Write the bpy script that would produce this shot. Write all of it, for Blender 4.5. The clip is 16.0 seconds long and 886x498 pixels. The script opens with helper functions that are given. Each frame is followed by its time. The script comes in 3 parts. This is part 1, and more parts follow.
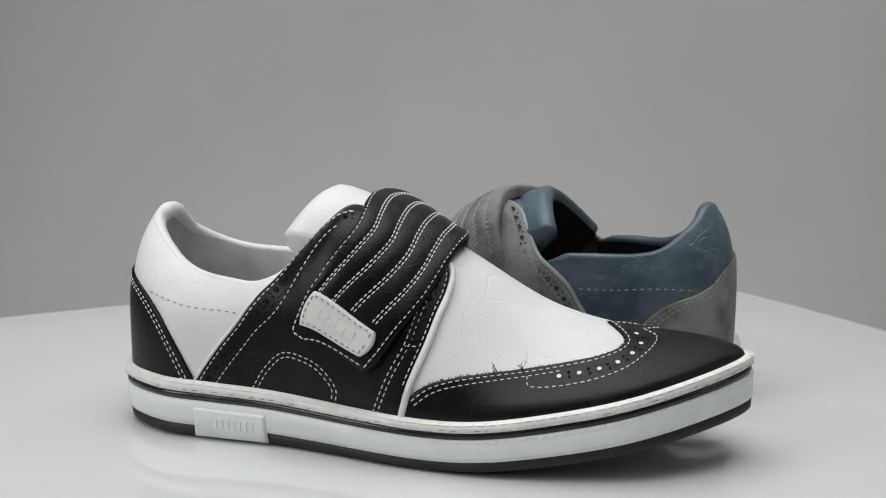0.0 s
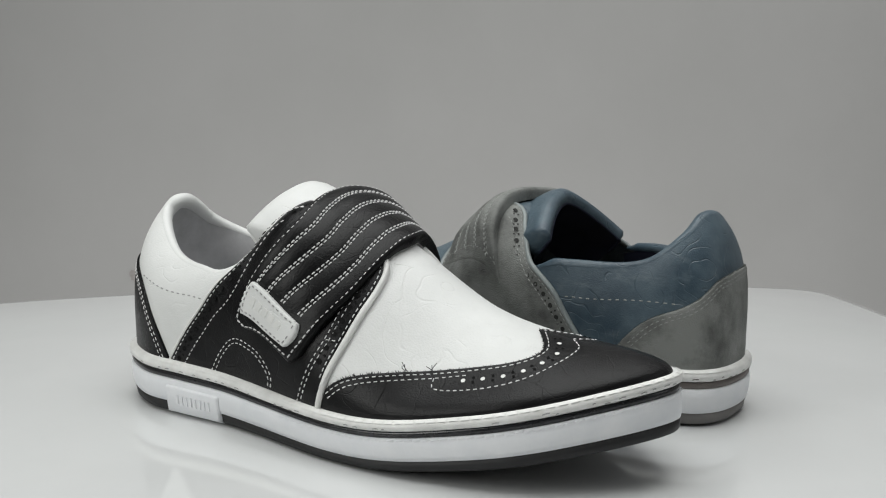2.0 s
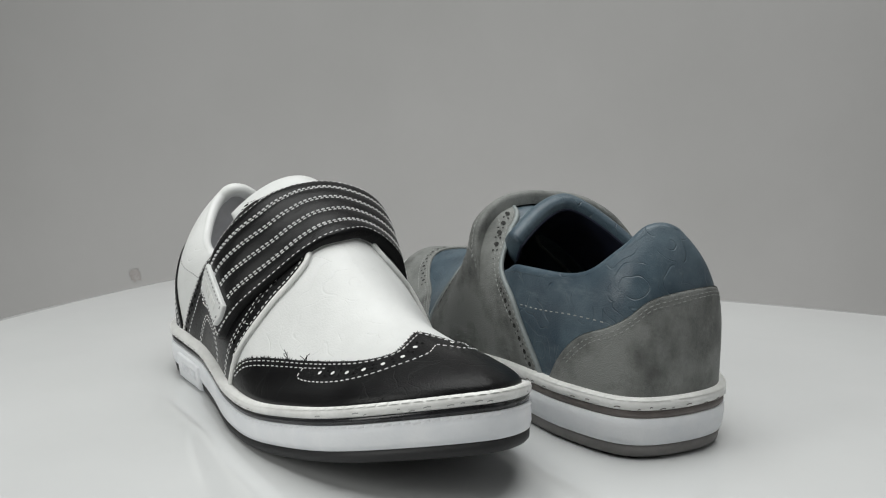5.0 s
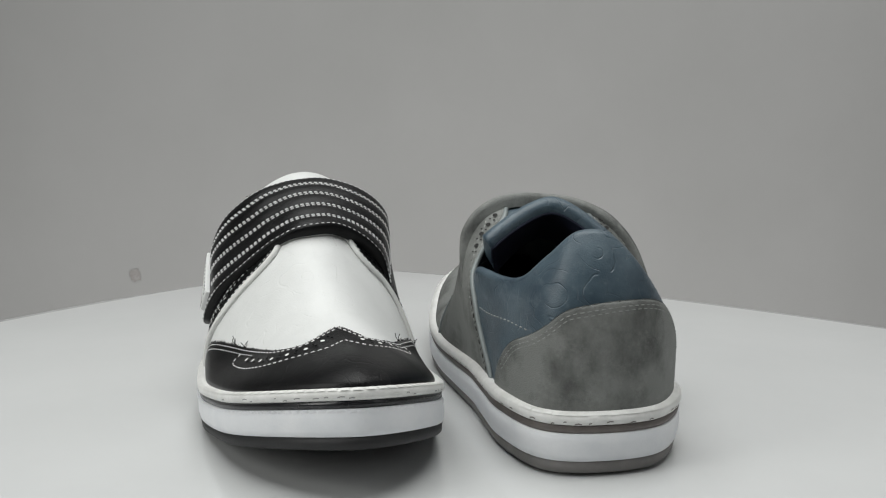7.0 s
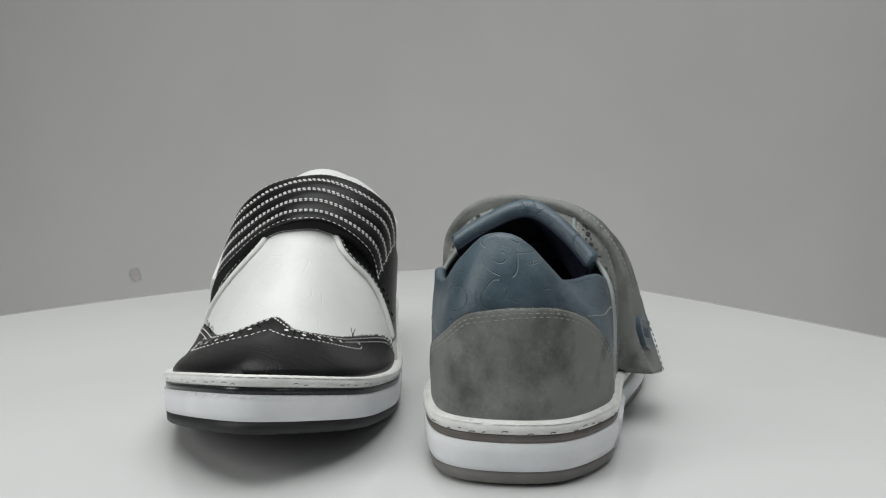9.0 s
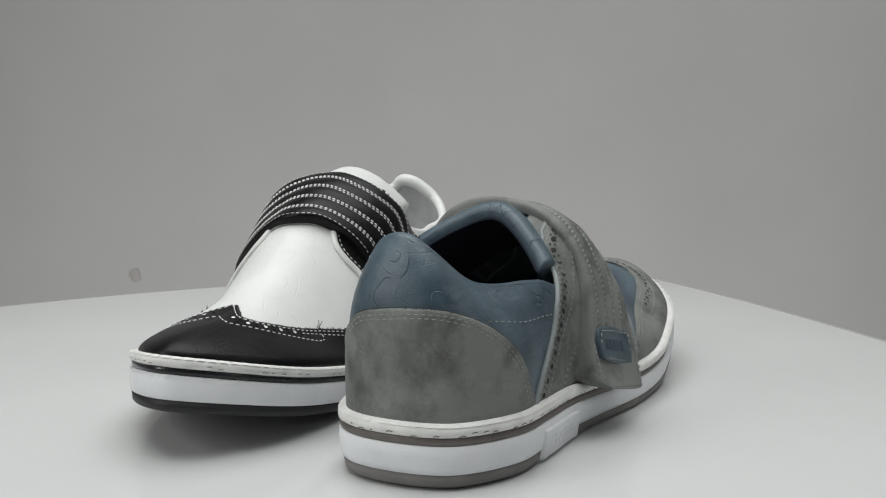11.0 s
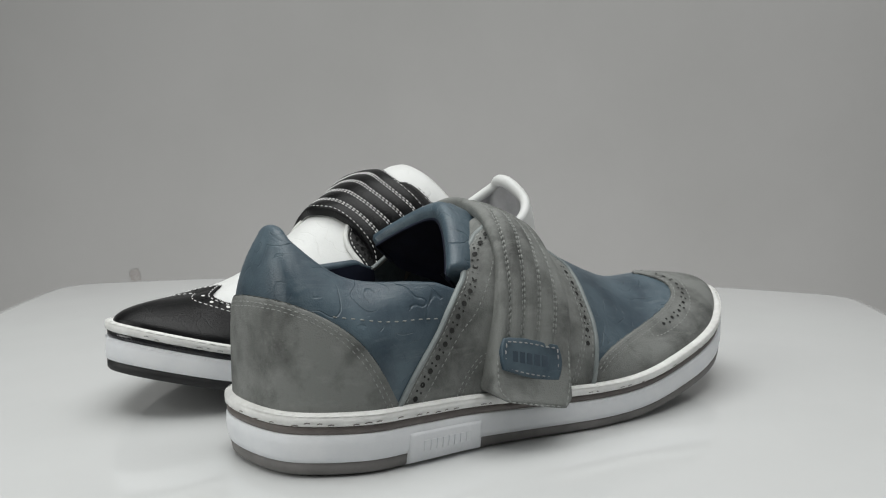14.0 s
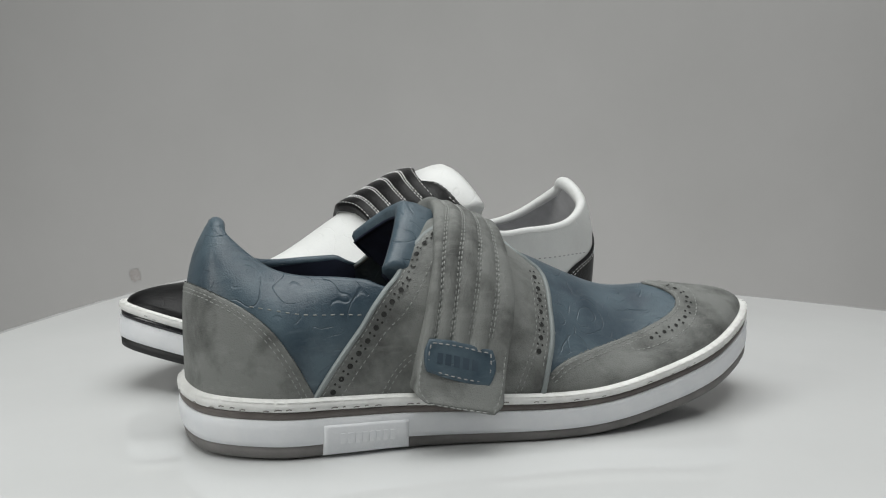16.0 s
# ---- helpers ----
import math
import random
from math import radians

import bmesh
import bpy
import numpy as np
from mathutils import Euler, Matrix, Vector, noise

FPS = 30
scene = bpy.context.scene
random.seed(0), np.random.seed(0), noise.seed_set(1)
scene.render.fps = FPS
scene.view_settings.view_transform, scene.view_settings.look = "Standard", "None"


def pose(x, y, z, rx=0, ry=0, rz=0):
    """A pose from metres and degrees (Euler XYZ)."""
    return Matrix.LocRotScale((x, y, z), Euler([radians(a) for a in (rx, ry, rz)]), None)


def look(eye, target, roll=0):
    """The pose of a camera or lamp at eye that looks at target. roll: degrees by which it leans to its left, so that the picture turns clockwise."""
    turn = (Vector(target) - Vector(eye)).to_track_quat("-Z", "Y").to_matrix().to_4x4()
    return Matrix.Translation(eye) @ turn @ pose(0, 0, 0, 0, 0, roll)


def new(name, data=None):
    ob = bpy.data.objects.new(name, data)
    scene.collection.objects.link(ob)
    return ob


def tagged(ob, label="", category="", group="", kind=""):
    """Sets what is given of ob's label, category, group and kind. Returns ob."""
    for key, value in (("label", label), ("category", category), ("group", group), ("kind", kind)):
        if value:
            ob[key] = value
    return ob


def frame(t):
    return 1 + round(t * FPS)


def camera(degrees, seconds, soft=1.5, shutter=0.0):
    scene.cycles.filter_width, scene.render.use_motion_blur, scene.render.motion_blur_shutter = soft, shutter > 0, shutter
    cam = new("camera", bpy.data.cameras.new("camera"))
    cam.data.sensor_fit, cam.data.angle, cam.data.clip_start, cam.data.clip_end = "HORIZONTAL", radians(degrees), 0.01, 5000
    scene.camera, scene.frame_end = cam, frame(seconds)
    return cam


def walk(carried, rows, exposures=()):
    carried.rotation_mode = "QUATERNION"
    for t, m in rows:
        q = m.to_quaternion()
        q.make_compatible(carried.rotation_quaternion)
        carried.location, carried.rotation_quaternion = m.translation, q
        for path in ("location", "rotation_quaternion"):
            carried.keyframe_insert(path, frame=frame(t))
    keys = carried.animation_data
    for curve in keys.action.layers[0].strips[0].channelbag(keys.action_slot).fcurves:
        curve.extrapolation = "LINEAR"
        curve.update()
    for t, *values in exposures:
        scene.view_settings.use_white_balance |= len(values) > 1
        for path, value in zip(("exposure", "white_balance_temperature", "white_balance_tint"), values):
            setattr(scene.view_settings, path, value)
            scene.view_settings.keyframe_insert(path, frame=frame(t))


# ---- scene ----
# ---- camera: it stands still while the table turns ----
cam = camera(45.59, 16.0, soft=1.15)
EYE_POSE = pose(0, -0.6, 0.1694, 90 - 8.62, 0, 0.289) @ pose(0, 0, 0, 0, 0, 0.24)
walk(cam, [(0.0, EYE_POSE), (16.0, EYE_POSE)])
TURN_RATE = -8.519      # degrees a second, about the table's axle at x = y = 0

# ---- world and lamps ----
world = bpy.data.worlds.new("studio_world")
scene.world = world
world.use_nodes = True
world.node_tree.nodes["Background"].inputs[0].default_value = (0.9, 0.95, 1.0, 1)
world.node_tree.nodes["Background"].inputs[1].default_value = 0.2


def softbox(name, eye, target, width, height, power, colour):
    data = bpy.data.lights.new(name, "AREA")
    data.shape, data.size, data.size_y, data.energy, data.color = "RECTANGLE", width, height, power, colour
    ob = new(name, data)
    ob.matrix_world = look(eye, target)
    return ob


softbox("softbox_overhead", (-0.1, -0.1, 1.45), (0, 0.05, 0), 1.5, 1.3, 22, (0.985, 1.0, 0.985))
softbox("softbox_side", (-1.25, -0.75, 0.75), (0, 0, 0.05), 0.6, 0.9, 8, (0.99, 1.0, 0.97))
softbox("softbox_fill", (1.3, -0.7, 0.8), (0, 0, 0.05), 0.6, 0.9, 1.5, (0.96, 0.98, 1.0))
# added light, no known source: brightens the backdrop from above, more to the right
softbox("added_backdrop_light", (1.05, 0.75, 1.55), (1.10, 1.6, 0.3), 2.2, 0.4, 9.2, (1.0, 0.99, 0.99))
# added helper, hidden below the tabletop: lifts the lower part of the backdrop
softbox("added_backdrop_low_light", (-0.05, 0.80, -0.55), (-0.05, 1.6, 0.05), 2.2, 0.3, 6.4, (1.0, 0.99, 0.99))
scene.view_settings.exposure = 0.0


# ---- materials ----
def nodes_of(name):
    m = bpy.data.materials.new(name)
    m.use_nodes = True
    t = m.node_tree
    return m, t, t.nodes["Principled BSDF"], t.links.new


def surface(name, dark, light, rough, scale, bump=0.2, grain=900.0, metal=0.0, spec=0.5, spread=(0.35, 0.65), rough_var=0.08, depth=0.0004, extra=None, stretch=None, scuffs=None):
    """A two-scale procedural surface: broad mottling in the colour, fine grain in the relief."""
    m, t, b, link = nodes_of(name)
    co = t.nodes.new("ShaderNodeTexCoord")
    big = t.nodes.new("ShaderNodeTexNoise")
    big.inputs["Scale"].default_value, big.inputs["Detail"].default_value, big.inputs["Roughness"].default_value = scale, 6, 0.62
    if stretch:
        turn = t.nodes.new("ShaderNodeMapping")
        turn.inputs["Rotation"].default_value, turn.inputs["Scale"].default_value = (0.2, 0.5, 0.3), stretch
        link(co.outputs["Object"], turn.inputs["Vector"])
        link(turn.outputs["Vector"], big.inputs["Vector"])
    else:
        link(co.outputs["Object"], big.inputs["Vector"])
    ramp = t.nodes.new("ShaderNodeValToRGB")
    ramp.color_ramp.elements[0].position, ramp.color_ramp.elements[1].position = spread
    ramp.color_ramp.elements[0].color, ramp.color_ramp.elements[1].color = (*dark, 1), (*light, 1)
    link(big.outputs["Fac"], ramp.inputs["Fac"])
    tone = ramp.outputs["Color"]
    if scuffs:
        # pale rubbed streaks, in a few places
        streak = t.nodes.new("ShaderNodeTexNoise")
        streak.inputs["Scale"].default_value, streak.inputs["Detail"].default_value, streak.inputs["Roughness"].default_value = 75, 8, 0.75
        long = t.nodes.new("ShaderNodeMapping")
        long.inputs["Rotation"].default_value, long.inputs["Scale"].default_value = (0.1, -0.4, 0.6), (0.25, 1.3, 1.6)
        link(co.outputs["Object"], long.inputs["Vector"])
        link(long.outputs["Vector"], streak.inputs["Vector"])
        gate = t.nodes.new("ShaderNodeMapRange")
        gate.inputs["From Min"].default_value, gate.inputs["From Max"].default_value, gate.inputs["To Max"].default_value = 0.54, 0.78, 0.7
        link(streak.outputs["Fac"], gate.inputs["Value"])
        mix = t.nodes.new("ShaderNodeMix")
        mix.data_type = "RGBA"
        mix.inputs[7].default_value = (*scuffs, 1)
        link(gate.outputs["Result"], mix.inputs[0])
        link(tone, mix.inputs[6])
        tone = mix.outputs[2]
    link(tone, b.inputs["Base Color"])
    fine = t.nodes.new("ShaderNodeTexNoise")
    fine.inputs["Scale"].default_value, fine.inputs["Detail"].default_value = grain, 3
    link(co.outputs["Object"], fine.inputs["Vector"])
    ro = t.nodes.new("ShaderNodeMapRange")
    ro.inputs["To Min"].default_value, ro.inputs["To Max"].default_value = rough - rough_var, rough + rough_var
    link(big.outputs["Fac"], ro.inputs["Value"])
    link(ro.outputs["Result"], b.inputs["Roughness"])
    height = fine.outputs["Fac"]
    if extra:
        height = extra(t, co, height)
    bm = t.nodes.new("ShaderNodeBump")
    bm.inputs["Strength"].default_value, bm.inputs["Distance"].default_value = bump, depth
    link(height, bm.inputs["Height"])
    link(bm.outputs["Normal"], b.inputs["Normal"])
    b.inputs["Metallic"].default_value = metal
    b.inputs["Specular IOR Level"].default_value = spec
    return m


def creases(weight, scale, width=0.05):
    """Thin pressed lines, as in embossed and creased leather."""
    def build(t, co, height):
        warp = t.nodes.new("ShaderNodeTexNoise")
        warp.inputs["Scale"].default_value = 30
        t.links.new(co.outputs["Object"], warp.inputs["Vector"])
        mix = t.nodes.new("ShaderNodeMix")
        mix.data_type = "VECTOR"
        mix.inputs["Factor"].default_value = 0.035
        t.links.new(co.outputs["Object"], mix.inputs["A"])
        t.links.new(warp.outputs["Color"], mix.inputs["B"])
        cell = t.nodes.new("ShaderNodeTexVoronoi")
        cell.feature = "DISTANCE_TO_EDGE"
        cell.inputs["Scale"].default_value = scale
        t.links.new(mix.outputs["Result"], cell.inputs["Vector"])
        line = t.nodes.new("ShaderNodeMapRange")
        line.inputs["From Max"].default_value = width
        line.interpolation_type = "SMOOTHSTEP"
        t.links.new(cell.outputs["Distance"], line.inputs["Value"])
        gate = t.nodes.new("ShaderNodeTexNoise")
        gate.inputs["Scale"].default_value = scale * 0.6
        t.links.new(co.outputs["Object"], gate.inputs["Vector"])
        step = t.nodes.new("ShaderNodeMapRange")
        step.inputs["From Min"].default_value, step.inputs["From Max"].default_value = 0.45, 0.6
        t.links.new(gate.outputs["Fac"], step.inputs["Value"])
        lo = t.nodes.new("ShaderNodeMath")
        lo.operation = "MAXIMUM"
        t.links.new(line.outputs["Result"], lo.inputs[0])
        t.links.new(step.outputs["Result"], lo.inputs[1])
        add = t.nodes.new("ShaderNodeMath")
        add.operation = "MULTIPLY_ADD"
        add.inputs[1].default_value = weight
        t.links.new(lo.outputs[0], add.inputs[0])
        t.links.new(height, add.inputs[2])
        return add.outputs[0]
    return build


def motifs(weight, scale):
    """Faintly pressed rings and arcs, some in each patch of the hide, over the grain and a few long creases."""
    def build(t, co, height):
        def math_node(op, x, y=None):
            n = t.nodes.new("ShaderNodeMath")
            n.operation = op
            for i, v in enumerate((x, y)):
                if v is None:
                    continue
                if isinstance(v, (int, float)):
                    n.inputs[i].default_value = v
                else:
                    t.links.new(v, n.inputs[i])
            return n.outputs[0]

        warp = t.nodes.new("ShaderNodeTexNoise")
        warp.inputs["Scale"].default_value, warp.inputs["Detail"].default_value = 45, 1
        t.links.new(co.outputs["Object"], warp.inputs["Vector"])
        mix = t.nodes.new("ShaderNodeMix")
        mix.data_type = "VECTOR"
        mix.inputs["Factor"].default_value = 0.018
        t.links.new(co.outputs["Object"], mix.inputs["A"])
        t.links.new(warp.outputs["Color"], mix.inputs["B"])
        cell = t.nodes.new("ShaderNodeTexVoronoi")
        cell.inputs["Scale"].default_value = scale
        t.links.new(mix.outputs["Result"], cell.inputs["Vector"])
        wave = math_node("ABSOLUTE", math_node("SINE", math_node("MULTIPLY", cell.outputs["Distance"], 13.0)))
        line = t.nodes.new("ShaderNodeMapRange")
        line.inputs["From Max"].default_value = 0.22
        line.interpolation_type = "SMOOTHSTEP"
        t.links.new(wave, line.inputs["Value"])
        gate = t.nodes.new("ShaderNodeTexNoise")
        gate.inputs["Scale"].default_value, gate.inputs["Detail"].default_value = scale * 1.7, 1
        t.links.new(co.outputs["Object"], gate.inputs["Vector"])
        step = t.nodes.new("ShaderNodeMapRange")
        step.inputs["From Min"].default_value, step.inputs["From Max"].default_value = 0.46, 0.54
        t.links.new(gate.outputs["Fac"], step.inputs["Value"])
        ring = math_node("MAXIMUM", line.outputs["Result"], step.outputs["Result"])
        n = t.nodes.new("ShaderNodeMath")
        n.operation = "MULTIPLY_ADD"
        n.inputs[1].default_value = weight
        t.links.new(ring, n.inputs[0])
        t.links.new(height, n.inputs[2])
        return n.outputs[0]
    return build


WHITE_LEATHER = surface("white_leather", (0.69, 0.70, 0.69), (0.77, 0.78, 0.77), 0.42, 22, 0.45, 1100, extra=motifs(0.8, 34))
BLACK_LEATHER = surface("black_leather", (0.003, 0.003, 0.0035), (0.008, 0.008, 0.0085), 0.33, 45, 0.4, 1300, spec=0.2, extra=creases(0.45, 70, 0.03), rough_var=0.10)
BLUE_LEATHER = surface("blue_leather", (0.034, 0.058, 0.080), (0.092, 0.134, 0.163), 0.37, 34, 0.5, 1300, extra=motifs(1.8, 46), scuffs=(0.165, 0.205, 0.23), rough_var=0.12)
GREY_NUBUCK = surface("grey_nubuck", (0.074, 0.077, 0.073), (0.215, 0.223, 0.213), 0.60, 42, 1.0, 1500, spec=0.35, spread=(0.33, 0.56), stretch=(0.8, 1.0, 0.75), scuffs=(0.29, 0.30, 0.285))
PRESSED_BLUE = surface("pressed_blue_leather", (0.034, 0.054, 0.076), (0.056, 0.082, 0.108), 0.5, 60, 0.3, 1000)
GREY_PIPING = surface("grey_piping_leather", (0.20, 0.225, 0.225), (0.27, 0.30, 0.30), 0.45, 60, 0.2, 1200)
WHITE_PIPING = surface("white_piping_leather", (0.68, 0.69, 0.67), (0.80, 0.80, 0.78), 0.45, 60, 0.3, 1200)
GREY_LINING = surface("pale_grey_lining", (0.42, 0.42, 0.43), (0.55, 0.55, 0.56), 0.75, 50, 0.3, 1600, spec=0.2)
NAVY_LINING = surface("navy_lining", (0.006, 0.008, 0.018), (0.014, 0.019, 0.038), 0.65, 50, 0.3, 1600, spec=0.25)
BROWN_INSOLE = surface("brown_insole", (0.10, 0.075, 0.055), (0.19, 0.15, 0.12), 0.7, 60, 0.3, 900)
PALE_INSOLE = surface("pale_insole", (0.45, 0.45, 0.46), (0.55, 0.55, 0.56), 0.7, 60, 0.3, 900)
WHITE_RUBBER = surface("white_rubber", (0.74, 0.76, 0.79), (0.82, 0.83, 0.85), 0.5, 40, 0.25, 700)
OFF_WHITE_WELT = surface("ivory_welt", (0.72, 0.72, 0.70), (0.84, 0.84, 0.82), 0.5, 120, 0.35, 700)
BLACK_RUBBER = surface("black_rubber", (0.006, 0.006, 0.007), (0.012, 0.012, 0.013), 0.55, 60, 0.3, 800)
GREY_RUBBER = surface("grey_rubber", (0.15, 0.145, 0.14), (0.20, 0.19, 0.185), 0.6, 60, 0.3, 800)
BLACK_STRIPE = surface("black_foxing_stripe", (0.010, 0.010, 0.012), (0.020, 0.020, 0.024), 0.22, 80, 0.2, 600)
TAUPE_STRIPE = surface("taupe_foxing_stripe", (0.115, 0.10, 0.092), (0.16, 0.14, 0.13), 0.5, 80, 0.2, 600)
WHITE_THREAD = surface("white_thread", (0.66, 0.66, 0.66), (0.78, 0.78, 0.78), 0.7, 300, 0.3, 3000)
PALE_THREAD = surface("pale_grey_thread", (0.24, 0.25, 0.24), (0.34, 0.35, 0.335), 0.75, 300, 0.3, 3000)
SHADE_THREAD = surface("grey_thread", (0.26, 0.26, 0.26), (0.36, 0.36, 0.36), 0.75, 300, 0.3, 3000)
HOLE_DARK = surface("dark_perforation", (0.006, 0.006, 0.006), (0.014, 0.014, 0.014), 0.85, 300, 0.2, 2000, spec=0.1)
HOLE_GREY = surface("grey_perforation", (0.030, 0.030, 0.030), (0.050, 0.050, 0.048), 0.85, 300, 0.2, 2000, spec=0.1)
TABLE_WHITE = surface("white_laminate", (0.60, 0.61, 0.61), (0.64, 0.65, 0.65), 0.065, 5, 0.02, 240, spread=(0.3, 0.7), rough_var=0.025, spec=0.5)
TABLE_STEEL = surface("grey_column_paint", (0.25, 0.25, 0.26), (0.32, 0.32, 0.33), 0.4, 20, 0.1, 300, metal=0.3)
WALL_GREY = surface("grey_backdrop_paint", (0.352, 0.352, 0.345), (0.378, 0.377, 0.372), 0.9, 1.6, 0.15, 160, spec=0.15)
ROOM_GREY = surface("room_paint", (0.42, 0.42, 0.41), (0.48, 0.48, 0.47), 0.9, 2, 0.1, 120, spec=0.15)
SMUDGE = surface("wall_smudge", (0.285, 0.268, 0.258), (0.345, 0.335, 0.325), 0.9, 90, 0.1, 300, spec=0.1)


# ---- mesh helpers ----
def part(name, verts, faces, material, parent=None, label="", smooth=True):
    me = bpy.data.meshes.new(name)
    me.from_pydata([tuple(map(float, v)) for v in verts], [], faces)
    me.materials.append(material)
    if smooth:
        me.polygons.foreach_set("use_smooth", [True] * len(me.polygons))
    me.update()
    ob = new(name, me)
    if parent:
        ob.parent = parent
    if label:
        tagged(ob, label)
    return ob


def grid_faces(na, nb, closed=False):
    last = na if closed else na - 1
    return [(i * nb + j, ((i + 1) % na) * nb + j, ((i + 1) % na) * nb + j + 1, i * nb + j + 1) for i in range(last) for j in range(nb - 1)]


def bevelled(name, outline_pts, z0, z1, bevel, material, parent=None, label=""):
    """A flat slab with rounded upper and lower edges over a plan outline."""
    bm = bmesh.new()
    ring = [bm.verts.new((x, y, z0)) for x, y in outline_pts]
    f = bm.faces.new(ring)
    top = bmesh.ops.extrude_face_region(bm, geom=[f])
    bmesh.ops.translate(bm, vec=(0, 0, z1 - z0), verts=[v for v in top["geom"] if isinstance(v, bmesh.types.BMVert)])
    bmesh.ops.recalc_face_normals(bm, faces=bm.faces)
    rim = [e for e in bm.edges if abs(e.verts[0].co.z - e.verts[1].co.z) < 1e-6]
    bmesh.ops.bevel(bm, geom=rim, offset=bevel, segments=3, affect="EDGES", profile=0.5)
    me = bpy.data.meshes.new(name)
    bm.to_mesh(me)
    bm.free()
    me.materials.append(material)
    ob = new(name, me)
    if parent:
        ob.parent = parent
    if label:
        tagged(ob, label)
    return ob


def box(name, lo, hi, material, label="", kind="structure"):
    x0, y0, z0 = lo
    x1, y1, z1 = hi
    v = [(x, y, z) for x in (x0, x1) for y in (y0, y1) for z in (z0, z1)]
    f = [(0, 1, 3, 2), (4, 6, 7, 5), (0, 4, 5, 1), (2, 3, 7, 6), (0, 2, 6, 4), (1, 5, 7, 3)]
    return tagged(part(name, v, f, material, smooth=False), label, kind=kind)


# ---- the room ----
box("floor", (-2.4, -2.4, -0.82), (2.4, 1.7, -0.76), ROOM_GREY, "plain grey studio floor")
box("wall_north", (-2.4, 1.6, -0.76), (2.4, 1.7, 2.3), WALL_GREY, "plain grey painted backdrop wall with a small smudge")
box("wall_south", (-2.4, -2.4, -0.76), (2.4, -2.3, 2.3), ROOM_GREY, "plain grey studio wall")
box("wall_west", (-2.4, -2.3, -0.76), (-2.3, 1.6, 2.3), ROOM_GREY, "plain grey studio wall")
box("wall_east", (2.3, -2.3, -0.76), (2.4, 1.6, 2.3), ROOM_GREY, "plain grey studio wall")
box("ceiling", (-2.4, -2.4, 2.3), (2.4, 1.7, 2.36), ROOM_GREY, "plain pale studio ceiling")

# ---- the turning table ----
# each corner, and how far its rounding runs along the edges; one edge is slightly bowed
TABLE_CORNERS = [(0.2215, 0.4754, 0.035), (-0.4902, 0.1495, 0.03), (-0.350, -0.197, 0.16), (-0.1784, -0.5289, 0.035), (0.4406, -0.1429, 0.035)]


def rounded_plan(corners, steps=10):
    pts = []
    n = len(corners)
    for i in range(n):
        p, a, b = (Vector(corners[j % n][:2]) for j in (i, i - 1, i + 1))
        radius = corners[i][2]
        u, v = (a - p).normalized(), (b - p).normalized()
        for j in range(steps + 1):
            t = j / steps
            pts.append(tuple(p + u * radius * (1 - t) ** 2 + v * radius * t ** 2))
    return pts


turntable = tagged(new("turntable"), "square white laminate display table with rounded corners, turning slowly", "table")


def bowed_top(outline_pts, drop, thick):
    """A thin laminate sheet that bows down a little towards its rim."""
    p = np.array(outline_pts)
    out = []
    for a, b in zip(p, np.roll(p, -1, axis=0)):
        m = max(1, int(np.linalg.norm(b - a) / 0.02))
        out += [a + (b - a) * i / m for i in range(m)]
    p = np.array(out)
    fs = np.r_[0.04, np.linspace(0.12, 0.98, 22), 0.996, 1.0, 1.0, 0.996, 0.5, 0.04]
    dz = np.r_[np.zeros(23), 0, -0.002, -thick + 0.002, -thick, -thick, -thick]
    rows = []
    for f, d in zip(fs, dz):
        q = p * f
        r = np.linalg.norm(q, axis=1)
        rows.append(np.c_[q, -drop * (r / 0.45) ** 3 + d])
    n, m = len(p), len(fs)
    faces = [(i * m + j, i * m + j + 1, ((i + 1) % n) * m + j + 1, ((i + 1) % n) * m + j) for i in range(n) for j in range(m - 1)]
    faces += [tuple(i * m for i in range(n)), tuple(i * m + m - 1 for i in range(n))[::-1]]
    return np.stack(rows, 1).reshape(-1, 3), faces


part("tabletop", *bowed_top(rounded_plan(TABLE_CORNERS), 0.0107, 0.018), TABLE_WHITE, turntable, "glossy white tabletop")
circle = [(0.05 * math.cos(a * math.pi / 16), 0.05 * math.sin(a * math.pi / 16)) for a in range(32)]
bevelled("column", circle, -0.74, -0.0185, 0.002, TABLE_STEEL, turntable, "grey steel column")
bevelled("foot_plate", [(x * 5, y * 5) for x, y in circle], -0.759, -0.741, 0.004, TABLE_STEEL, turntable)

# ---- the shape of one shoe: x from heel to toe, y to its left, z up ----
BASE = [(-0.0113, 0.008), (-0.0016, -0.0253), (0.029, -0.0431), (0.06, -0.044), (0.0881, -0.0431), (0.1202, -0.0457), (0.1651, -0.0504), (0.2143, -0.0468), (0.2715, -0.0275), (0.3099, 0.018), (0.275, 0.0566), (0.215, 0.0694), (0.1649, 0.0677), (0.1195, 0.0599), (0.0875, 0.0538), (0.0597, 0.0506), (0.0288, 0.0460), (-0.0030, 0.0322)]
TOP = [(0.006, 0.0105, 0.1055), (0.014, -0.003, 0.1005), (0.034, -0.018, 0.0825), (0.06, -0.0275, 0.0775), (0.088, -0.028, 0.08), (0.118, 0.009, 0.111), (0.165, 0.008, 0.094), (0.212, 0.009, 0.067), (0.247, 0.013, 0.0585), (0.273, 0.019, 0.0555), (0.247, 0.013, 0.0585), (0.212, 0.009, 0.067), (0.165, 0.008, 0.094), (0.118, 0.009, 0.111), (0.085, 0.0445, 0.082), (0.058, 0.0455, 0.079), (0.031, 0.0395, 0.083), (0.01, 0.027, 0.1015)]
FRONT = [0, 0, 0, .05, .45, 1, 1, 1, 1, 1]
